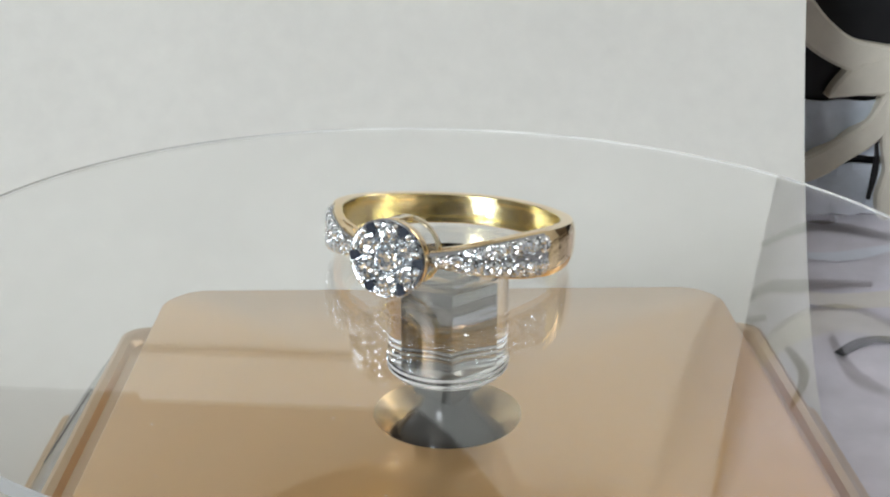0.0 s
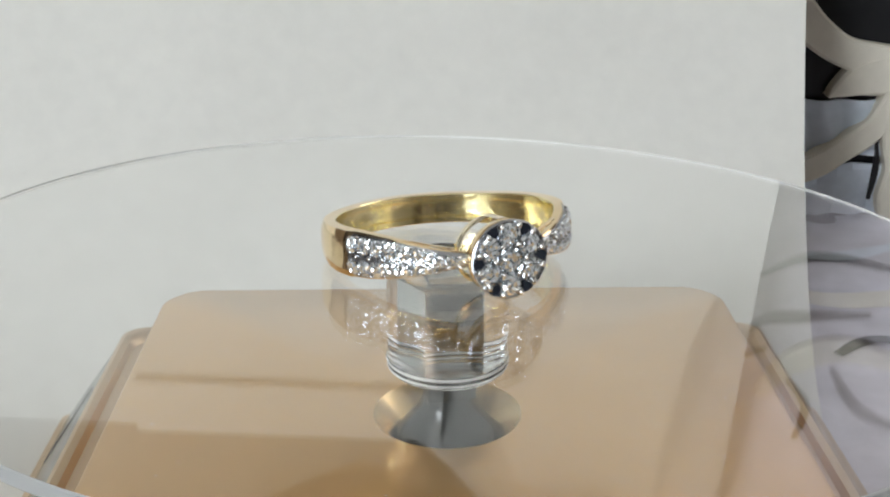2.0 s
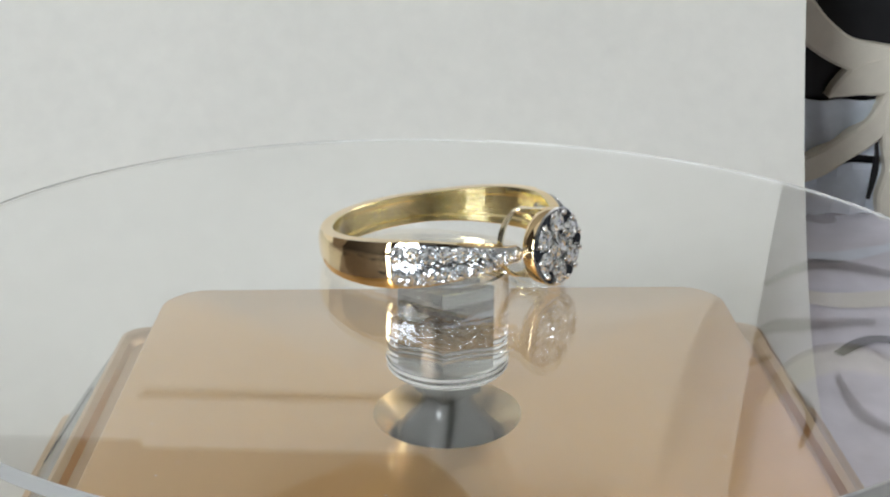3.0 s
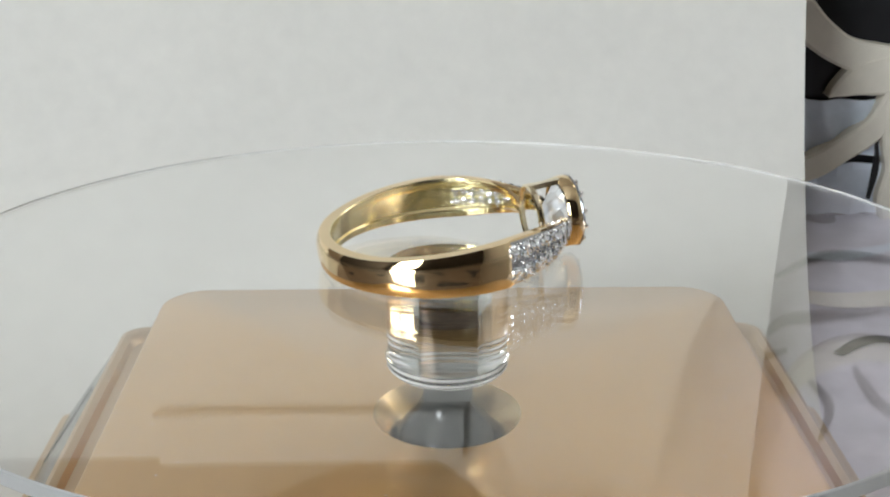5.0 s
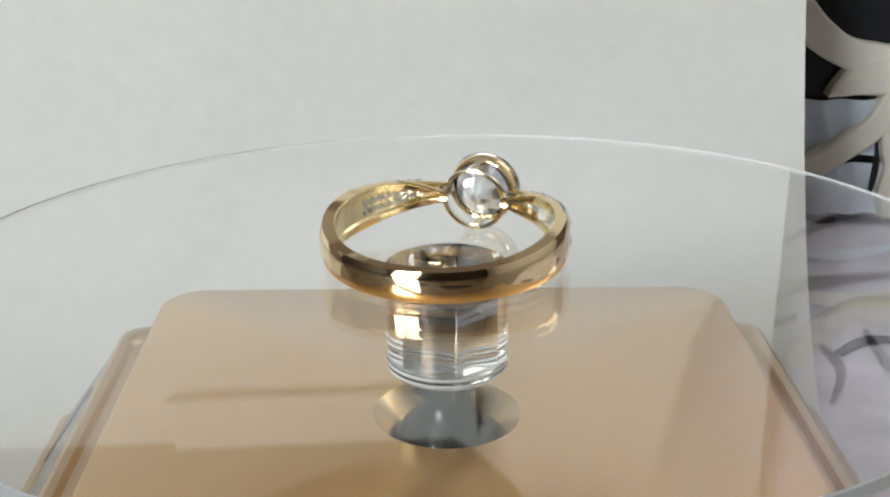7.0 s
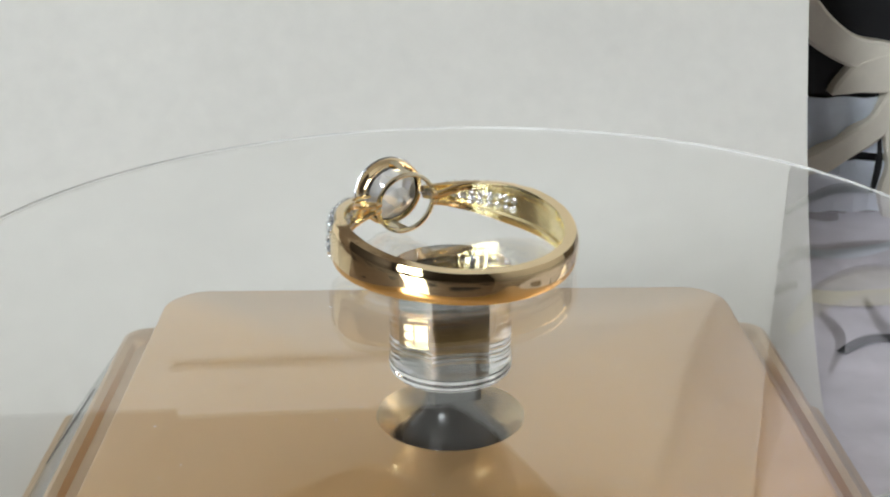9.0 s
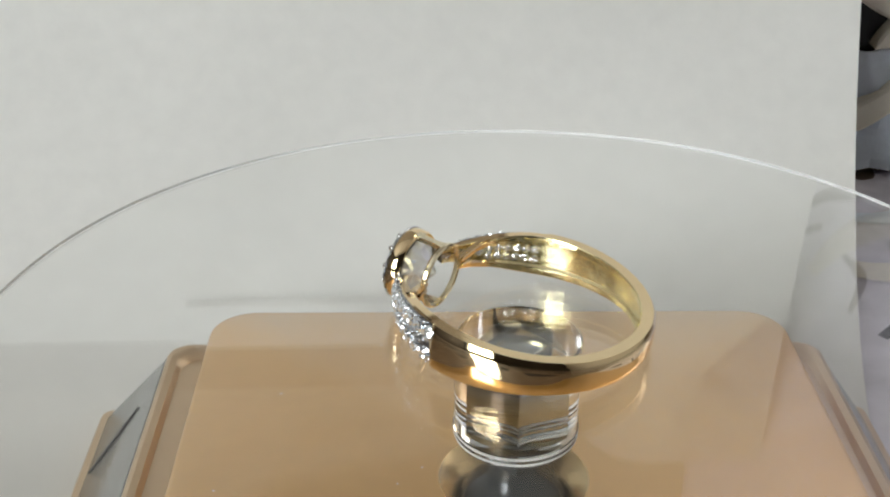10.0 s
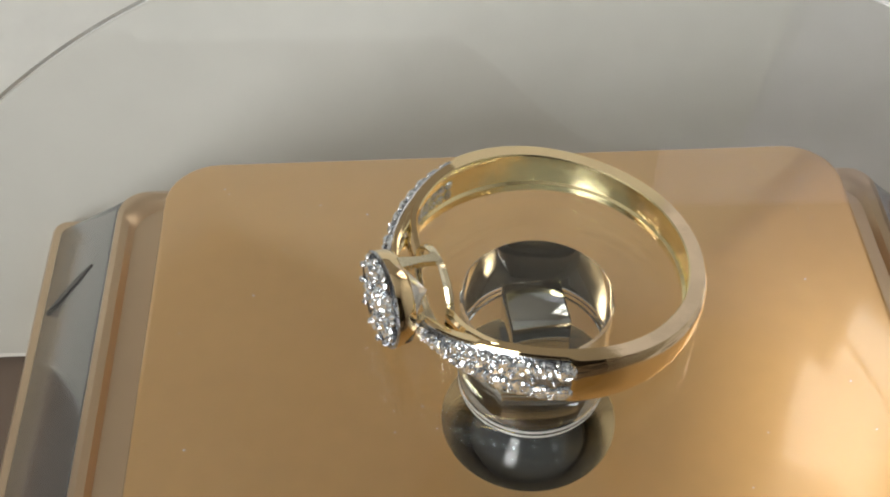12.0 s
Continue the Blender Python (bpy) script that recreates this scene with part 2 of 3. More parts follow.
def backdrop_card():
    """A card that lies behind the stand and sweeps up."""
    bm = bmesh.new()
    cols = [SHEET_X0 + (SHEET_X1 - SHEET_X0) * k / 80 for k in range(81)]

    def spot(x, s, under):
        # the unseen top edge is raised on one side to brighten its reflection
        y = 27 + (90 + 12 * smoothstep(-0.004, 0.030, x)) * s
        z = -38.5 + 0.00323 * max(0, y - 30) ** 2.33
        dz = 0.00323 * 2.33 * max(1e-6, y - 30) ** 1.33
        p = (Vector((0, y, z)) - Vector((0, -dz, 1)).normalized() * 0.5 * under) * MM
        return bm.verts.new((x + max(0, x) / SHEET_X1 * 0.16 * (p.y - 0.075), p.y, p.z + 0.0004 * noise.noise(Vector((x * 18, p.y * 18, 3)))))

    def grid(under):
        return [[spot(x, i / 60, under) for x in cols] for i in range(61)]
    up, dn = grid(0), grid(1)
    for i in range(60):
        for k in range(80):
            bm.faces.new((up[i][k], up[i][k + 1], up[i + 1][k + 1], up[i + 1][k]))
            bm.faces.new((dn[i][k], dn[i + 1][k], dn[i + 1][k + 1], dn[i][k + 1]))
        for k in (0, 80):
            bm.faces.new((up[i][k], up[i + 1][k], dn[i + 1][k], dn[i][k]))
    for i in (0, 60):
        for k in range(80):
            bm.faces.new((up[i][k], up[i][k + 1], dn[i][k + 1], dn[i][k]))
    card = tagged(part("backdrop_card", bm, PAPER, smooth=60), "off-white mottled card sweeping up behind the stand", "backdrop", kind="structure")
    # a strip folded down over the card's top edge
    secs = []
    for i in range(31):
        x = -49 + 54 * i / 30
        lean = 0.4 * noise.noise(Vector((x * 0.05, 2, 5)))
        secs.append([Vector(p) * MM for p in ((x, 111.2, 57.3 + lean), (x, 110.6, 57.6 + lean), (x, 111.6, 61.5), (x, 115.4, 68.9), (x, 116.4, 69.2), (x, 117.4, 68.6), (x, 117.0, 67.2), (x, 112.9, 57.9 + lean))])
    part("folded_strip", sweep(bmesh.new(), secs), PAPER, card)


def printed_cloth():
    """A pale lilac cloth with dark and cream strokes, lying on the table beside the card."""
    bm = bmesh.new()
    bmesh.ops.create_grid(bm, x_segments=60, y_segments=80, size=0.5, matrix=Matrix.LocRotScale((0.1094, 0.040, TABLE_Z + 0.0004), None, (0.128, 0.163, 1)))

    def lift(x, y):
        return (0.0002 + 0.0012 * smoothstep(0.056, 0.075, x)) * (noise.noise(Vector((x * 45, y * 45, 1))) + 0.5 * math.sin(x * 160 + y * 60))
    for v in bm.verts:
        v.co.z += lift(v.co.x, v.co.y)
    bmesh.ops.solidify(bm, geom=bm.faces, thickness=0.0004)
    cloth = tagged(part("printed_cloth", bm, LILAC, smooth=60), "pale lilac cloth with dark and cream painted strokes on the table", "cloth")
    for pts, m in ((((54, 62, 1.5), (60, 66, 2.4), (68, 64, 2), (78, 68, 0.6)), BLACK), (((56, 40, 0.6), (60, 34, 2), (64, 24, 2), (63, 14, 0.6)), BLACK),
                   (((52, 84, 4), (60, 80, 6), (70, 82, 6), (84, 90, 4)), CREAM), (((66, 50, 3), (72, 44, 6), (74, 34, 6), (84, 28, 4)), CREAM),
                   (((56, 18, 1), (66, 10, 2.4), (80, 8, 1)), BLACK), (((58, 100, 2), (66, 98, 4), (78, 104, 2)), BLUE)):
        bm = bmesh.new()
        line = catmull(pts)
        rows = []
        for i, p in enumerate(line):
            d = line[min(i + 1, len(line) - 1)] - line[max(i - 1, 0)]
            nrm = Vector((-d.y, d.x)).normalized() * max(0.1, p.z / 2)
            pair = []
            for sgn in (-1, 1):
                x, y = (p.x + sgn * nrm.x) * MM, (p.y + sgn * nrm.y) * MM
                pair.append(bm.verts.new((x, y, TABLE_Z + 0.0007 + lift(x, y))))
            rows.append(pair)
        for a, b in zip(rows, rows[1:]):
            bm.faces.new((a[0], a[1], b[1], b[0]))
        part("painted_stroke", bm, m, cloth)


def catmull(pts, n=10):
    out = []
    p = [pts[0]] + list(pts) + [pts[-1]]
    for i in range(1, len(p) - 2):
        for k in range(n):
            t = k / n
            a, b, c, d = (Vector(q) for q in p[i - 1:i + 3])
            out.append(0.5 * (2 * b + (c - a) * t + (2 * a - 5 * b + 4 * c - d) * t * t + (3 * b - a - 3 * c + d) * t ** 3))
    out.append(Vector(pts[-1]))
    return out


def ribbon(bm, pts, y, depth):
    """A flat strip in an upright plane: pts are (x, z, width) in millimetres."""
    line = catmull(pts)
    secs = []
    for i, p in enumerate(line):
        d = line[min(i + 1, len(line) - 1)] - line[max(i - 1, 0)]
        d = Vector((d.x, d.y)).normalized()
        nrm = Vector((-d.y, d.x))
        w = max(0.05, p.z / 2)
        b = min(0.5, w * 0.5)
        sec = []
        for u, v in ((-w, depth), (-w, b), (-w + b, 0), (w - b, 0), (w, b), (w, depth)):
            q = Vector((p.x, p.y)) + nrm * u
            sec.append(Vector((q.x, y + v, q.y)) * MM)
        secs.append(sec)
    return sweep(bm, secs)


def fretwork_panel():
    """Cream scrollwork on a black board with pale cloth showing through."""
    thing = tagged(new("fretwork_panel"), "cream scrollwork panel over black board and pale blue cloth", "decorative panel")
    part("backboard", box(bmesh.new(), 0.050, 0.150, 0.1203, 0.126, TABLE_Z, 0.004, 0.0005), BLACK, thing, "glossy black board")
    part("upper_board", box(bmesh.new(), 0.046, 0.150, 0.1315, 0.136, 0.0041, 0.125, 0.0005), LILAC, thing, "pale lilac painted board")
    for pts in ([(61, 53, 0.8), (66, 48.7, 2.2), (72, 48, 2.6), (86, 47, 1)], [(56, 66, 1), (60, 57.5, 2.2), (67, 54.5, 1)],
                [(71, 60, 0.8), (76, 66, 2), (74.5, 73, 0.8)], [(64, 40, 0.8), (74, 36, 2), (90, 38, 1)], [(80, 58, 1), (86, 66, 2.4), (95, 70, 1)]):
        part("painted_stroke", ribbon(bmesh.new(), pts, 130.9, 0.58), BLACK, thing)
    part("scroll", ribbon(bmesh.new(), [(66, 64, 2), (72, 57, 5), (82, 54, 5), (96, 58, 2)], 130.0, 1.5), CREAM, thing)
    for k, pts in enumerate(FRET):
        part("scroll", ribbon(bmesh.new(), pts, 117 - 0.15 * k, 3.2), CREAM, thing)
    part("painted_stroke", ribbon(bmesh.new(), [(76.8, -23.8, 0.5), (77.3, -29.1, 1.2), (76.6, -34.8, 0.6)], 118.2, 0.5), BLACK, thing)
    for x0, x1, z0, z1 in ((0.057, 0.0800, -0.0270, -0.0172), (0.0525, 0.125, -0.0385, -0.0285), (0.062, 0.086, 0.0010, 0.0085)):
        bm = bmesh.new()
        bmesh.ops.create_grid(bm, x_segments=24, y_segments=20, size=0.5,
                              matrix=Matrix.LocRotScale(((x0 + x1) / 2, 0.1190, (z0 + z1) / 2), Euler((radians(90), 0, 0)), (x1 - x0, z1 - z0, 1)))
        for v in bm.verts:
            v.co.y += 0.0007 * math.sin(v.co.x * 900 + 300 * v.co.z)
        bmesh.ops.solidify(bm, geom=bm.faces, thickness=0.0006)
        part("cloth_inlay", bm, BLUE, thing, "pale blue folded cloth")


FRET = [
    [(46, 10, 3), (53.5, 4.8, 4.4), (59.4, 0.6, 5.0), (64.2, -5.0, 5.6), (69.3, -8.5, 5.2), (74.2, -9.9, 5.4), (80, -10.0, 5.4), (88, -4, 4), (94, 6, 2)],
    [(67.3, -16.2, 0.3), (69.3, -14.9, 3.0), (72.7, -13.2, 5.8), (77.2, -12.4, 7.0), (82, -11.5, 6), (88, -8, 2)],
    [(58, -31, 3), (62.8, -29.5, 4.4), (66.6, -28.2, 4.6), (70.3, -25.8, 4.4), (75.3, -22.4, 4.2), (77.6, -18.5, 3.6), (79.5, -13, 2.5)],
    [(78.6, -15, 3.6), (79.4, -24.0, 4.0), (80.6, -29.1, 4.2), (80.0, -34.3, 4.6), (80.8, -38.5, 4)],
    [(60, 18, 2), (69, 12, 4), (79, 10, 4.5), (90, 16, 3), (96, 26, 2)],
]


# ---------------------------------------------------------------- the turntable stand
Z_PLATE = -13.87
HUB_TOP, HUB_LOW = -1.0, -9.67


def stand():
    base = tagged(new("turntable_base"), "square gold-bronze lacquered turntable base with stepped sides", "display stand")
    bm = bmesh.new()
    rings = [(0.6, Z_PLATE), (0.2, Z_PLATE - 0.2), (0, Z_PLATE - 0.7), (-0.1, Z_PLATE - 6.4)]
    rows = []
    for inset, z in rings:
        rows.append([Vector(p) * MM for p in rounded_loop(-27.5 + inset, 27.9 - inset, -28 + inset, 26.7 - inset, 4.3 - inset, z)])
    n = len(rows[0])
    vs = [[bm.verts.new(p) for p in r] for r in rows]
    for a, b in zip(vs, vs[1:]):
        for i in range(n):
            j = (i + 1) % n
            bm.faces.new((a[i], a[j], b[j], b[i]))
    # the round recess in the middle
    hole = [bm.verts.new((6.0 * MM * math.cos(2 * math.pi * i / 72), 6.0 * MM * math.sin(2 * math.pi * i / 72), Z_PLATE * MM)) for i in range(72)]
    for i in range(72):
        bm.edges.new((hole[i], hole[(i + 1) % 72]))
    edges = [e for e in bm.edges if all(v in set(hole) for v in e.verts) or all(v in set(vs[0]) for v in e.verts)]
    bmesh.ops.triangle_fill(bm, edges=edges, use_beauty=True)
    part("top_plate", bm, BRONZE, base, "smooth gold-bronze plate with a round recess")
    bm = lathe(bmesh.new(), [(6.0, Z_PLATE), (5.85, Z_PLATE - 0.12), (5.2, Z_PLATE - 0.65), (4.5, Z_PLATE - 1.5), (4.3, Z_PLATE - 1.7), (4.3, Z_PLATE - 5.0)], 72)
    bmesh.ops.scale(bm, vec=(MM, MM, MM), verts=bm.verts)
    part("recess_bowl", bm, BOWL, base, "polished bronze bowl of the recess")
    # stepped skirt: a ledge with a raised rim, then flared sides and a foot
    def skirt(name, prof, mat, label, floor=False):
        bm = bmesh.new()
        rows = []
        for h, z in prof:
            rows.append([Vector(p) * MM for p in rounded_loop(-h, h + 0.4, -h, h - 4.4 + (h - 28) * 0.13, max(1.2, 4.5 - (h - 27) * 0.4), z)])
        vs = [[bm.verts.new(p) for p in r] for r in rows]
        n = len(vs[0])
        for a, b in zip(vs, vs[1:]):
            for i in range(n):
                j = (i + 1) % n
                bm.faces.new((a[i], a[j], b[j], b[i]))
        if floor:
            bm.faces.new(vs[-1])
        return part(name, bm, mat, base, label)
    skirt("ledge", [(27.4, -19.3), (31.0, -19.5), (31.4, -18.9), (32.0, -18.7), (32.5, -19.0), (32.9, -20.0), (32.7, -20.6)], GLOSS_BRONZE, "glossy bronze ledge with a raised rim")
    skirt("flared_side", [(32.8, -20.1), (33.1, -20.2), (43.1, -35.3), (43.3, -36.0)], SLOPE_GREY, "glossy sloping sides, grey put in for what they reflect")
    skirt("foot_rim", [(43.2, -35.5), (44.0, -35.7), (44.4, -36.4), (44.4, -39.3), (41, -39.3)], GLOSS_BRONZE, "bronze foot rim", True)
    # dark seam that runs down the sloping side near its far corner
    secs = []
    for k in range(9):
        u = k / 8
        w = 0.32 * (1 - abs(2 * u - 1) ** 4) + 0.05
        x, y, z = -35.6 - 7.0 * u, 24.9 + 3.4 * u, -23.97 - 10.57 * u
        secs.append([Vector(p) * MM for p in ((x - 0.06, y - w, z + 0.06), (x - 0.06, y + w, z + 0.06), (x + 0.3, y + w, z - 0.3), (x + 0.3, y - w, z - 0.3))])
    part("seam", sweep(bmesh.new(), secs), BLACK, base, "dark seam in the side")
    bm = bmesh.new()
    lathe(bm, [(0, -16.0), (4.0, -16.0), (4.1, -16.1), (4.1, -17.5), (4.29, -17.6), (4.29, -18.2)], 64)
    bmesh.ops.scale(bm, vec=(MM, MM, MM), verts=bm.verts)
    part("motor_cap", bm, MOTOR, base, "dark polished motor cap in the recess")


def dust():
    rng = random.Random(5)
    bm = bmesh.new()
    for _ in range(46):
        x, y = rng.uniform(-25, 25), rng.uniform(-24, 24)
        if math.hypot(x, y) < 7:
            continue
        r = rng.uniform(0.03, 0.09)
        bmesh.ops.create_icosphere(bm, subdivisions=1, radius=r * MM, matrix=Matrix.LocRotScale((x * MM, y * MM, (Z_PLATE + 0.4 * r) * MM), None, (1.4, 0.8, 0.6)))
    tagged(part("dust", bm, PAPER), "tiny pale dust specks on the bronze plate", "dust", kind="stuff")


def turning_parts():
    hub = tagged(new("clear_hub"), "clear acrylic cylinder hub with a square steel shaft inside", "hub")
    bm = bmesh.new()
    r, lo, hi = 4.8, HUB_LOW, HUB_TOP - 0.02
    lathe(bm, [(0, hi), (r - 0.15, hi), (r, hi - 0.15), (r, lo + 1.15), (r + 0.08, lo + 1.05), (r + 0.08, lo + 0.8), (r - 0.1, lo + 0.7), (r - 0.1, lo + 0.6), (r + 0.02, lo + 0.5),
               (r + 0.02, lo + 0.3), (r - 0.16, lo + 0.2), (r - 0.16, lo + 0.12), (r - 0.25, lo), (0, lo)], 96)
    bmesh.ops.scale(bm, vec=(MM, MM, MM), verts=bm.verts)
    cylinder = part("cylinder", bm, ACRYLIC, hub, "clear polished acrylic with ridged foot")
    cylinder.visible_shadow = False
    cylinder.data.materials.append(ACRYLIC_EDGE)
    for p in cylinder.data.polygons:
        if p.center.z < (lo + 1.1) * MM and abs(p.normal.z) < 0.3 and p.center.xy.length > (r - 0.03) * MM:
            p.material_index = 1
    part("square_shaft", box(bmesh.new(), -0.00185, 0.00185, -0.00185, 0.00185, (lo + 0.3) * MM, (hi - 1.3) * MM, 0.00010), STEEL, hub, "square polished steel shaft").rotation_euler = (0, 0, radians(-13))
    part("square_collar", box(bmesh.new(), -0.00195, 0.00195, -0.00195, 0.00195, -0.0120, (lo - 0.02) * MM, 0.00012), SPINDLE, hub, "dark grey square collar under the cylinder").rotation_euler = (0, 0, radians(-13))
    bm = bmesh.new()
    lathe(bm, [(0, -11.9), (1.9, -11.9), (1.98, -12.1), (2.05, -12.7), (2.35, -13.4), (2.95, -14.1), (3.6, -14.7), (4.0, -15.2), (4.1, -15.5), (4.1, -15.9), (0, -15.9)], 64)
    bmesh.ops.scale(bm, vec=(MM, MM, MM), verts=bm.verts)
    part("bell_foot", bm, SPINDLE, hub, "glossy dark grey bell-shaped foot of the spindle")
    disc = tagged(new("clear_disc"), "large clear acrylic turntable disc resting on the hub", "turntable disc")
    bm = bmesh.new()
    R, t, b = 41.5, 0.0, -1.0
    lathe(bm, [(0, t), (R - 0.1, t), (R, t - 0.1), (R, b + 0.1), (R - 0.1, b), (0, b)], 240)
    bmesh.ops.scale(bm, vec=(MM, MM, MM), verts=bm.verts)
    plate = part("plate", bm, ACRYLIC, disc)
    plate.visible_shadow = False
    plate.data.materials.append(ACRYLIC_EDGE)
    for p in plate.data.polygons:
        if abs(p.normal.z) < 0.9:
            p.material_index = 1
    return hub, disc


# ---------------------------------------------------------------- the ring
RM = 0.962 * MM


def polar(theta, r, z):
    """A point of the ring: theta in degrees from the head, which looks along -y."""
    a = radians(theta)
    return Vector((r * math.sin(a), -r * math.cos(a), z)) * RM


def half_height(th):
    th = abs(th)
    if th < 72:
        return 0.45 + 1.32 * smoothstep(8, 70, th) ** 0.8
    return 1.77 - 0.50 * smoothstep(72, 150, th)


def outer_r(th):
    return 9.95 + 0.40 * (1 - smoothstep(16, 50, abs(th)))


def inner_r(th):
    return 8.65 + 0.75 * (1 - smoothstep(17, 44, abs(th)))


def brilliant():
    """A round cut stone of girdle radius 1, table up along z."""
    bm = bmesh.new()
    tab = [bm.verts.new((0.56 * math.cos(math.pi * i / 4), 0.56 * math.sin(math.pi * i / 4), 0.34)) for i in range(8)]
    gir = [bm.verts.new((math.cos(math.pi * i / 8), math.sin(math.pi * i / 8), 0.03 * (i % 2))) for i in range(16)]
    cul = bm.verts.new((0, 0, -0.80))
    bm.faces.new(tab)
    for i in range(8):
        j = (i + 1) % 8
        g0, g1, g2 = gir[2 * i], gir[2 * i + 1], gir[(2 * i + 2) % 16]
        bm.faces.new((tab[i], g0, g1))
        bm.faces.new((tab[i], g1, tab[j]))
        bm.faces.new((tab[j], g1, g2))
        bm.faces.new((g0, cul, g1))
        bm.faces.new((g1, cul, g2))
    me = bpy.data.meshes.new("stone")
    bmesh.ops.recalc_face_normals(bm, faces=bm.faces)
    bm.to_mesh(me)
    bm.free()
    me.materials.append(DIAMOND)
    return me


def bead_mesh():
    bm = bmesh.new()
    bmesh.ops.create_icosphere(bm, subdivisions=1, radius=1)
    me = bpy.data.meshes.new("bead")
    bm.to_mesh(me)
    bm.free()
    me.shade_smooth()
    me.materials.append(WHITE_GOLD)
    return me


def aim(at, normal, size, spin=0.0):
    """A matrix at a point whose z looks along normal."""
    q = Vector(normal).to_track_quat("Z", "Y").to_matrix().to_4x4()
    return Matrix.Translation(at) @ q @ Matrix.Rotation(spin, 4, "Z") @ Matrix.Diagonal((size, size, size, 1))


def ring():
    thing = tagged(new("ring"), "yellow gold ring with diamond cluster head and white gold pave shoulders", "ring")
    stone, bead = brilliant(), bead_mesh()
    # shank
    secs = []
    for i in range(181):
        th = 16 + 328 * i / 180
        a = th if th <= 180 else th - 360
        h, ro, ri = half_height(a), outer_r(a), inner_r(a)
        inset = 0.28 * (1 - smoothstep(70, 74, abs(a)))
        prof = []
        for k in range(13):
            u = -1 + 2 * k / 12
            prof.append((ro - inset - 0.30 * abs(u) ** 3.4, u * h))
        prof += [(ri + 0.10, h), (ri + 0.02, h * 0.94), (ri + 0.04, h * 0.62), (ri + 0.22, h * 0.52), (ri + 0.26, 0), (ri + 0.22, -h * 0.52), (ri + 0.04, -h * 0.62), (ri + 0.02, -h * 0.94), (ri + 0.10, -h)]
        secs.append([polar(a, r, z) for r, z in prof])
    shank = part("shank", sweep(bmesh.new(), secs), GOLD, thing, "polished domed yellow gold band", smooth=40)
    shank.data.materials.append(GOLD_LIT_SATIN)
    # inner faces take the paler gold that holds bounced light
    for p in shank.data.polygons:
        out = Vector((p.center.x, p.center.y, 0)).normalized()
        if p.normal.dot(out) < -0.4:
            p.material_index = 1
    for side in (-1, 1):
        # pave plate that lies in the shoulder
        secs = []
        for i in range(41):
            a = 16 + 57.5 * i / 40
            h, ro = half_height(a) * 0.93, outer_r(a)
            sec = [(ro - 0.06 - 0.35 * abs(u) ** 2.6, u * h) for u in (-1, -0.75, -0.5, -0.25, 0, 0.25, 0.5, 0.75, 1)] + [(ro - 0.75, h * 0.9), (ro - 0.75, -h * 0.9)]
            secs.append([polar(side * a, r, z) for r, z in sec])
        # plate in the shaded copy of the white gold
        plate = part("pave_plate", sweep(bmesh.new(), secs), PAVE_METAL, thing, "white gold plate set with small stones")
        # stones in rows that close up towards the head
        ths = [70.6, 63.4, 56.3, 49.5, 43.2, 37.4, 32.0, 27.0, 22.6, 18.8]
        for k, a in enumerate(ths):
            h = half_height(a)
            rows = (-0.5, 0.5) if k < 7 else (0,)
            size = min(0.66, h * 0.47) if k < 7 else h * 0.62
            for u in rows:
                z = u * h * 0.98
                r = outer_r(a) - 0.06 - 0.35 * abs(u) ** 2.6
                nrm = polar(side * a, 1, 0).normalized() + Vector((0, 0, 0.25 * u))
                ob = new("stone", stone)
                ob.parent = plate
                ob.matrix_basis = aim(polar(side * a, r + 0.02, z), nrm, size * RM, random.random() * 3)
            a2 = a - 3.4
            for u in ((-0.82, 0, 0.82) if k < 7 else (-0.6, 0.6)):
                ob = new("bead", bead)
                ob.parent = plate
                r = outer_r(a2) - 0.04 - 0.35 * abs(u) ** 2.6
                ob.matrix_basis = aim(polar(side * a2, r + 0.06, u * half_height(a2)), polar(side * a2, 1, 0), 0.15 * RM)
        for a in (67, 62, 57, 52, 47, 42, 37, 32, 28):
            for u in ((-0.24, 0.24) if a > 40 else (0,)):
                ob = new("stone", stone)
                ob.parent = plate
                p = polar(side * a, inner_r(a) + 0.20, u * half_height(a))
                ob.matrix_basis = aim(p, -polar(side * a, 1, 0), 0.36 * RM, random.random())
        # two inner rails of the forked shoulder, open between them
        for up in (-1, 1):
            secs = []
            for i in range(25):
                a = 18.0 + 28 * i / 24
                r = 7.75 + 1.0 * smoothstep(12, 44, a)
                h = up * (0.45 + 0.9 * smoothstep(15, 46, a))
                m = up * max(0.08, abs(h) - 0.62)
                sec = ((r, m), (r + 0.5, m), (r + 0.55, h * 0.8), (r + 0.35, h * 1.04), (r, h), (r - 0.08, (m + h) / 2))
                secs.append([polar(side * a, rr, z) for rr, z in sec])
            part("shoulder_rail", sweep(bmesh.new(), secs), GOLD, thing)
    for k, a in enumerate((150, 154, 157.5, 160.5, 164, 168.5, 192, 196, 199)):
        bm = bmesh.new()
        secs = [[polar(a + da, 8.93 + dr, z) for dr, z in ((-0.05, -0.35), (-0.05, 0.35), (0.1, 0.35), (0.1, -0.35))] for da in (0, 0.9 + 0.7 * (k % 3))]
        part("engraved_mark", sweep(bm, secs), GOLD_PALE, thing)
    # head: built along +z, then laid along -y
    lay = Matrix.Rotation(radians(90), 4, "X")

    def headed(name, bm, mat, parent, label="", smooth=35):
        bmesh.ops.scale(bm, vec=(MM, RM, RM), verts=bm.verts)
        bmesh.ops.transform(bm, matrix=lay, verts=bm.verts)
        return part(name, bm, mat, parent, label, smooth)
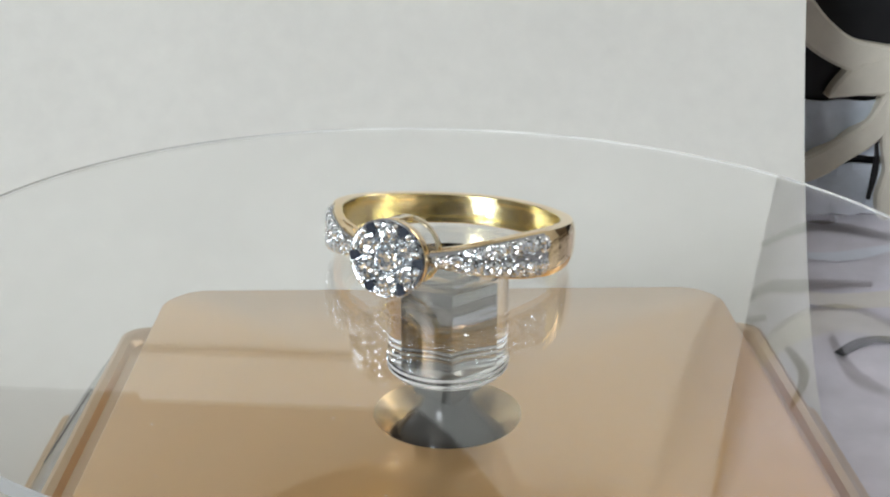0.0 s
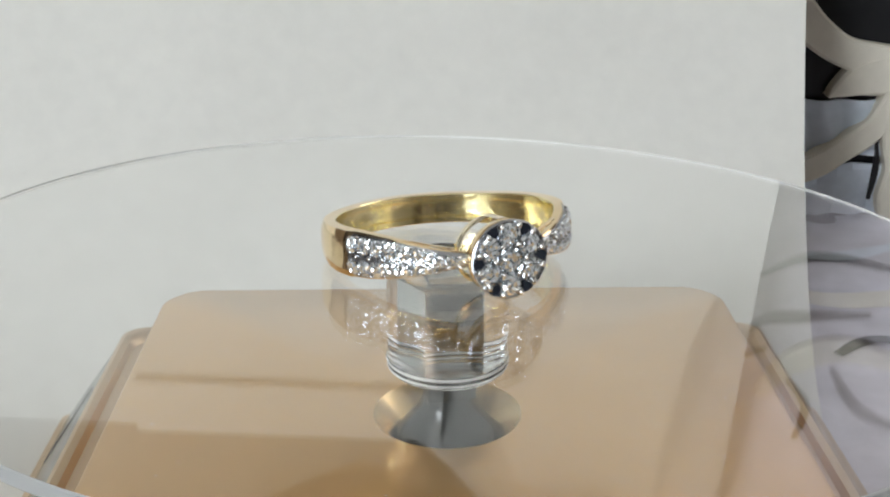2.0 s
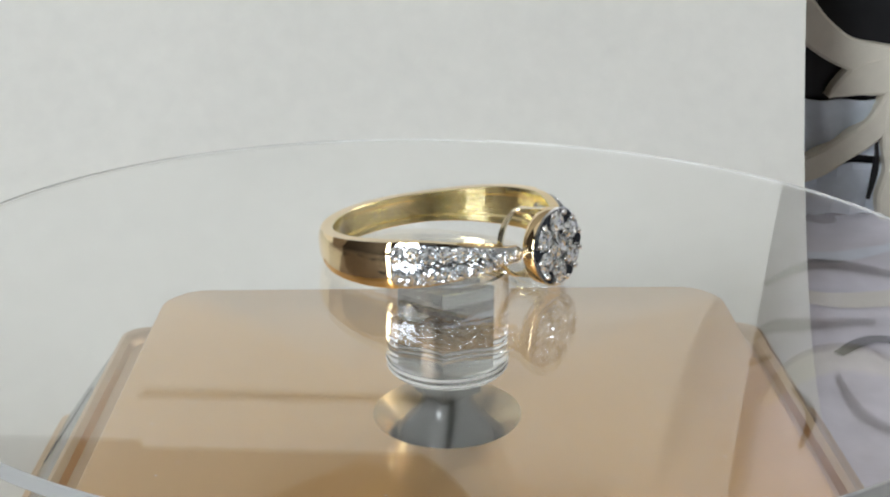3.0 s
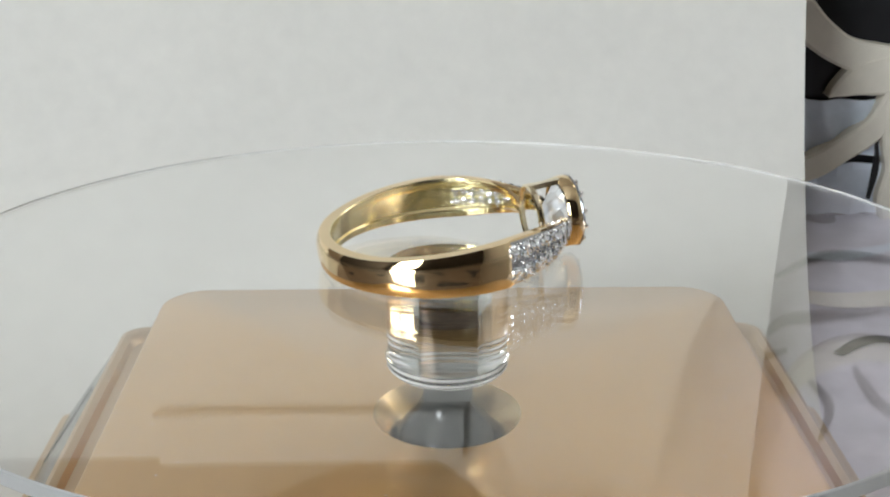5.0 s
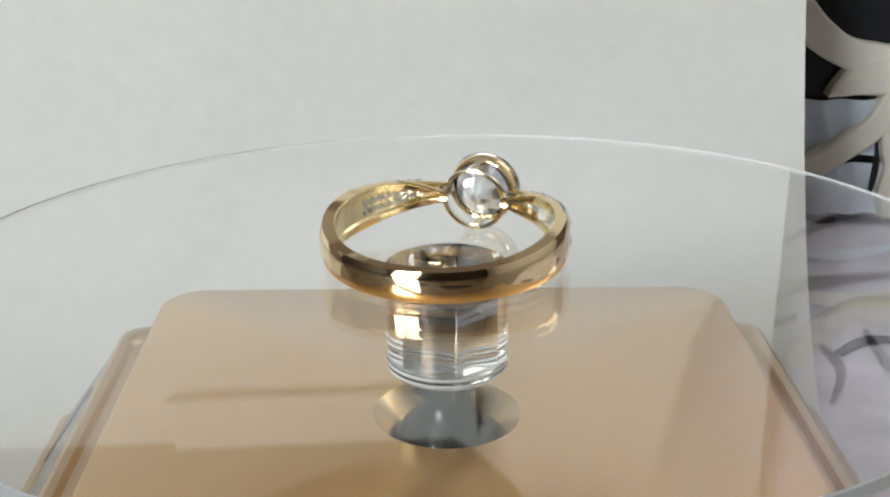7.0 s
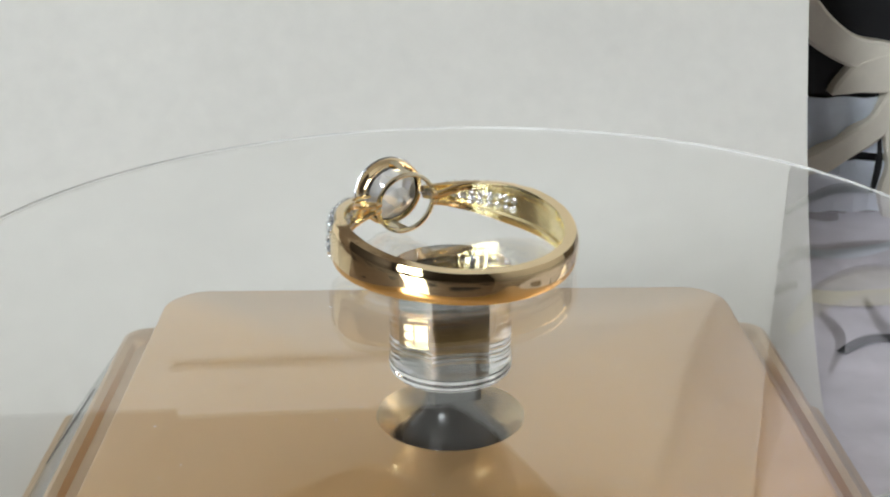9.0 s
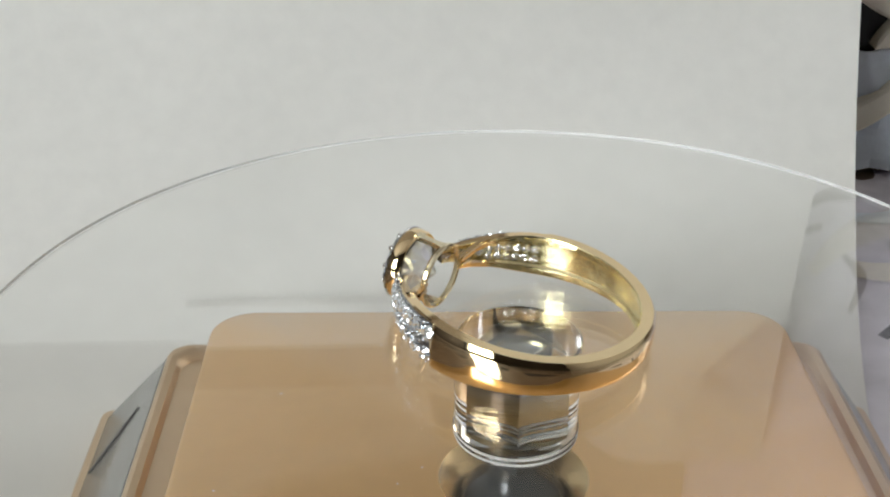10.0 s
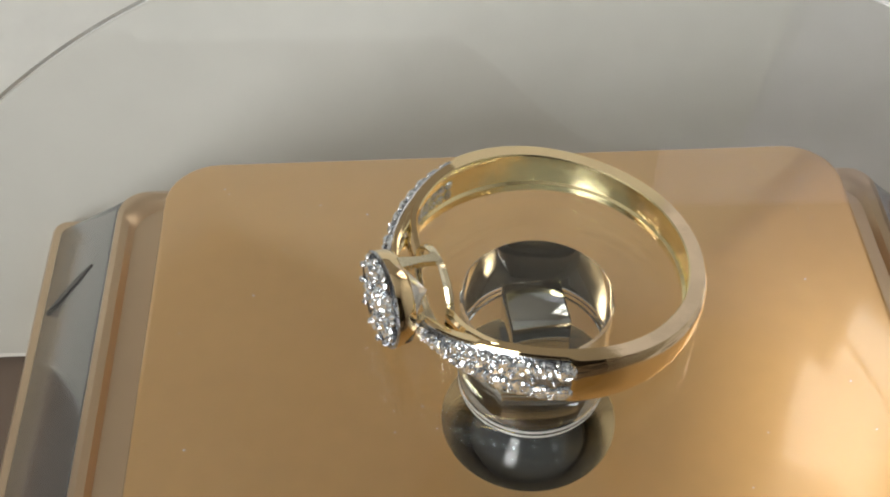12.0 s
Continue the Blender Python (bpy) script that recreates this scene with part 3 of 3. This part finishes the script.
    head = headed("bezel", lathe(bmesh.new(), [(2.52, 9.95), (2.72, 9.88), (2.86, 10.05), (2.93, 10.8), (2.88, 10.95), (2.75, 10.95), (2.60, 10.75), (2.50, 10.2)], 72, closed=True),
                  GOLD, thing, "round open yellow gold bezel")
    bm = bmesh.new()
    lathe(bm, [(2.36, 7.50), (2.50, 7.40), (2.68, 7.50), (2.70, 7.75), (2.60, 7.9), (2.46, 7.9), (2.36, 7.75)], 64, closed=True)
    headed("gallery_hoop", bm, GOLD_PALE, head, "thin gold gallery hoop")
    for k in range(2):
        a = radians(90 + 180 * k)
        bm = bmesh.new()
        secs = []
        for z, r, w in ((7.65, 2.50, 0.40), (8.7, 2.54, 0.24), (10.1, 2.68, 0.42)):
            c, s = math.cos(a), math.sin(a)
            secs.append([Vector((c * (r + u) - s * v, s * (r + u) + c * v, z)) for u, v in ((-0.2, -w), (0.2, -w), (0.2, w), (-0.2, w))])
        headed("strut", sweep(bm, secs), GOLD_PALE, head)
    bm = bmesh.new()
    lathe(bm, [(0, 10.97), (2.3, 11.01), (2.86, 11.15), (2.98, 11.05), (2.92, 10.97), (2.5, 10.85), (2.0, 10.55), (0, 10.45)], 60)
    face = headed("cluster_plate", bm, PAVE_METAL, thing, "white gold cluster plate with round diamonds and dark-coloured gaps")
    spots = [(0, 0, 0.98)] + [(1.86 * math.cos(radians(90 + 60 * k)), 1.86 * math.sin(radians(90 + 60 * k)), 0.88) for k in range(6)]
    for x, y, s in spots:
        ob = new("stone", stone)
        ob.parent = face
        ob.matrix_basis = aim(lay @ (Vector((x, y, 11.16)) * RM), (0, -1, 0), s * RM, random.random())
    clear = stone.copy()
    clear.materials.clear()
    clear.materials.append(CLEAR_STONE)
    ob = new("pavilion_stone", clear)
    ob.parent = face
    ob.matrix_basis = aim(lay @ (Vector((0, 0, 9.95)) * RM), (0, -1, 0), 2.32 * RM, 0.3)
    # dark pieces laid where the gaps between prongs are only in shade
    for k in range(6):
        a = radians(60 * k)
        c, s = math.cos(a), math.sin(a)
        tri = [(1.95, 0.0), (2.2, -0.24), (2.74, -0.42), (2.90, 0.0), (2.74, 0.42), (2.2, 0.24)]
        secs = [[Vector((c * r - s * w, s * r + c * w, z)) for r, w in tri] for z in (10.8, 11.2)]
        headed("notch", sweep(bmesh.new(), secs), GAP_SHADE, face, "dark piece standing in for a shaded gap at the rim")
        for da in (-14, 14):
            q = radians(60 * k + da)
            ob = new("prong", bead)
            ob.parent = face
            ob.matrix_basis = aim(lay @ (Vector((2.62 * math.cos(q), 2.62 * math.sin(q), 11.32)) * RM), (0, -1, 0), 0.26 * RM)
        ob = new("prong", bead)
        ob.parent = face
        q = radians(60 * k)
        ob.matrix_basis = aim(lay @ (Vector((1.25 * math.cos(q), 1.25 * math.sin(q), 11.32)) * RM), (0, -1, 0), 0.24 * RM)
    return thing


room()
table()
backdrop_card()
printed_cloth()
fretwork_panel()
stand()
dust()
clear_hub, clear_disc = turning_parts()
gold_ring = ring()

# turn of the disc in degrees: seconds, azimuth of the ring's head
TURN = [(0.0, -26.5), (0.5, -14), (1.0, -1.6), (1.5, 11), (2.0, 24), (2.5, 37), (3.0, 50), (4.0, 77), (5.0, 104), (5.5, 118.2), (6.0, 132),
        (6.5, 145.9), (7.0, 159.8), (8.0, 185.2), (9.0, 210.3), (9.5, 222.5), (10.0, 238), (10.5, 253), (11.0, 267), (11.5, 279.5), (12.0, 289)]


def motions():
    sag = pose(0, 0, 0, -1.52, 0.23, 0)
    wobble = Matrix.Rotation(radians(1.39), 4, "Y")
    lie = pose(0.0, 0.5 * MM, 2.2 * MM, -5.8, -1.6, 0)
    for thing, own in ((clear_hub, None), (clear_disc, wobble), (gold_ring, wobble @ lie)):
        rows = []
        for t, a in TURN:
            m = pose(0, 0, 0, 0, 0, a)
            rows.append((t, sag @ m @ own if own else m))
        walk(thing, rows)


motions()
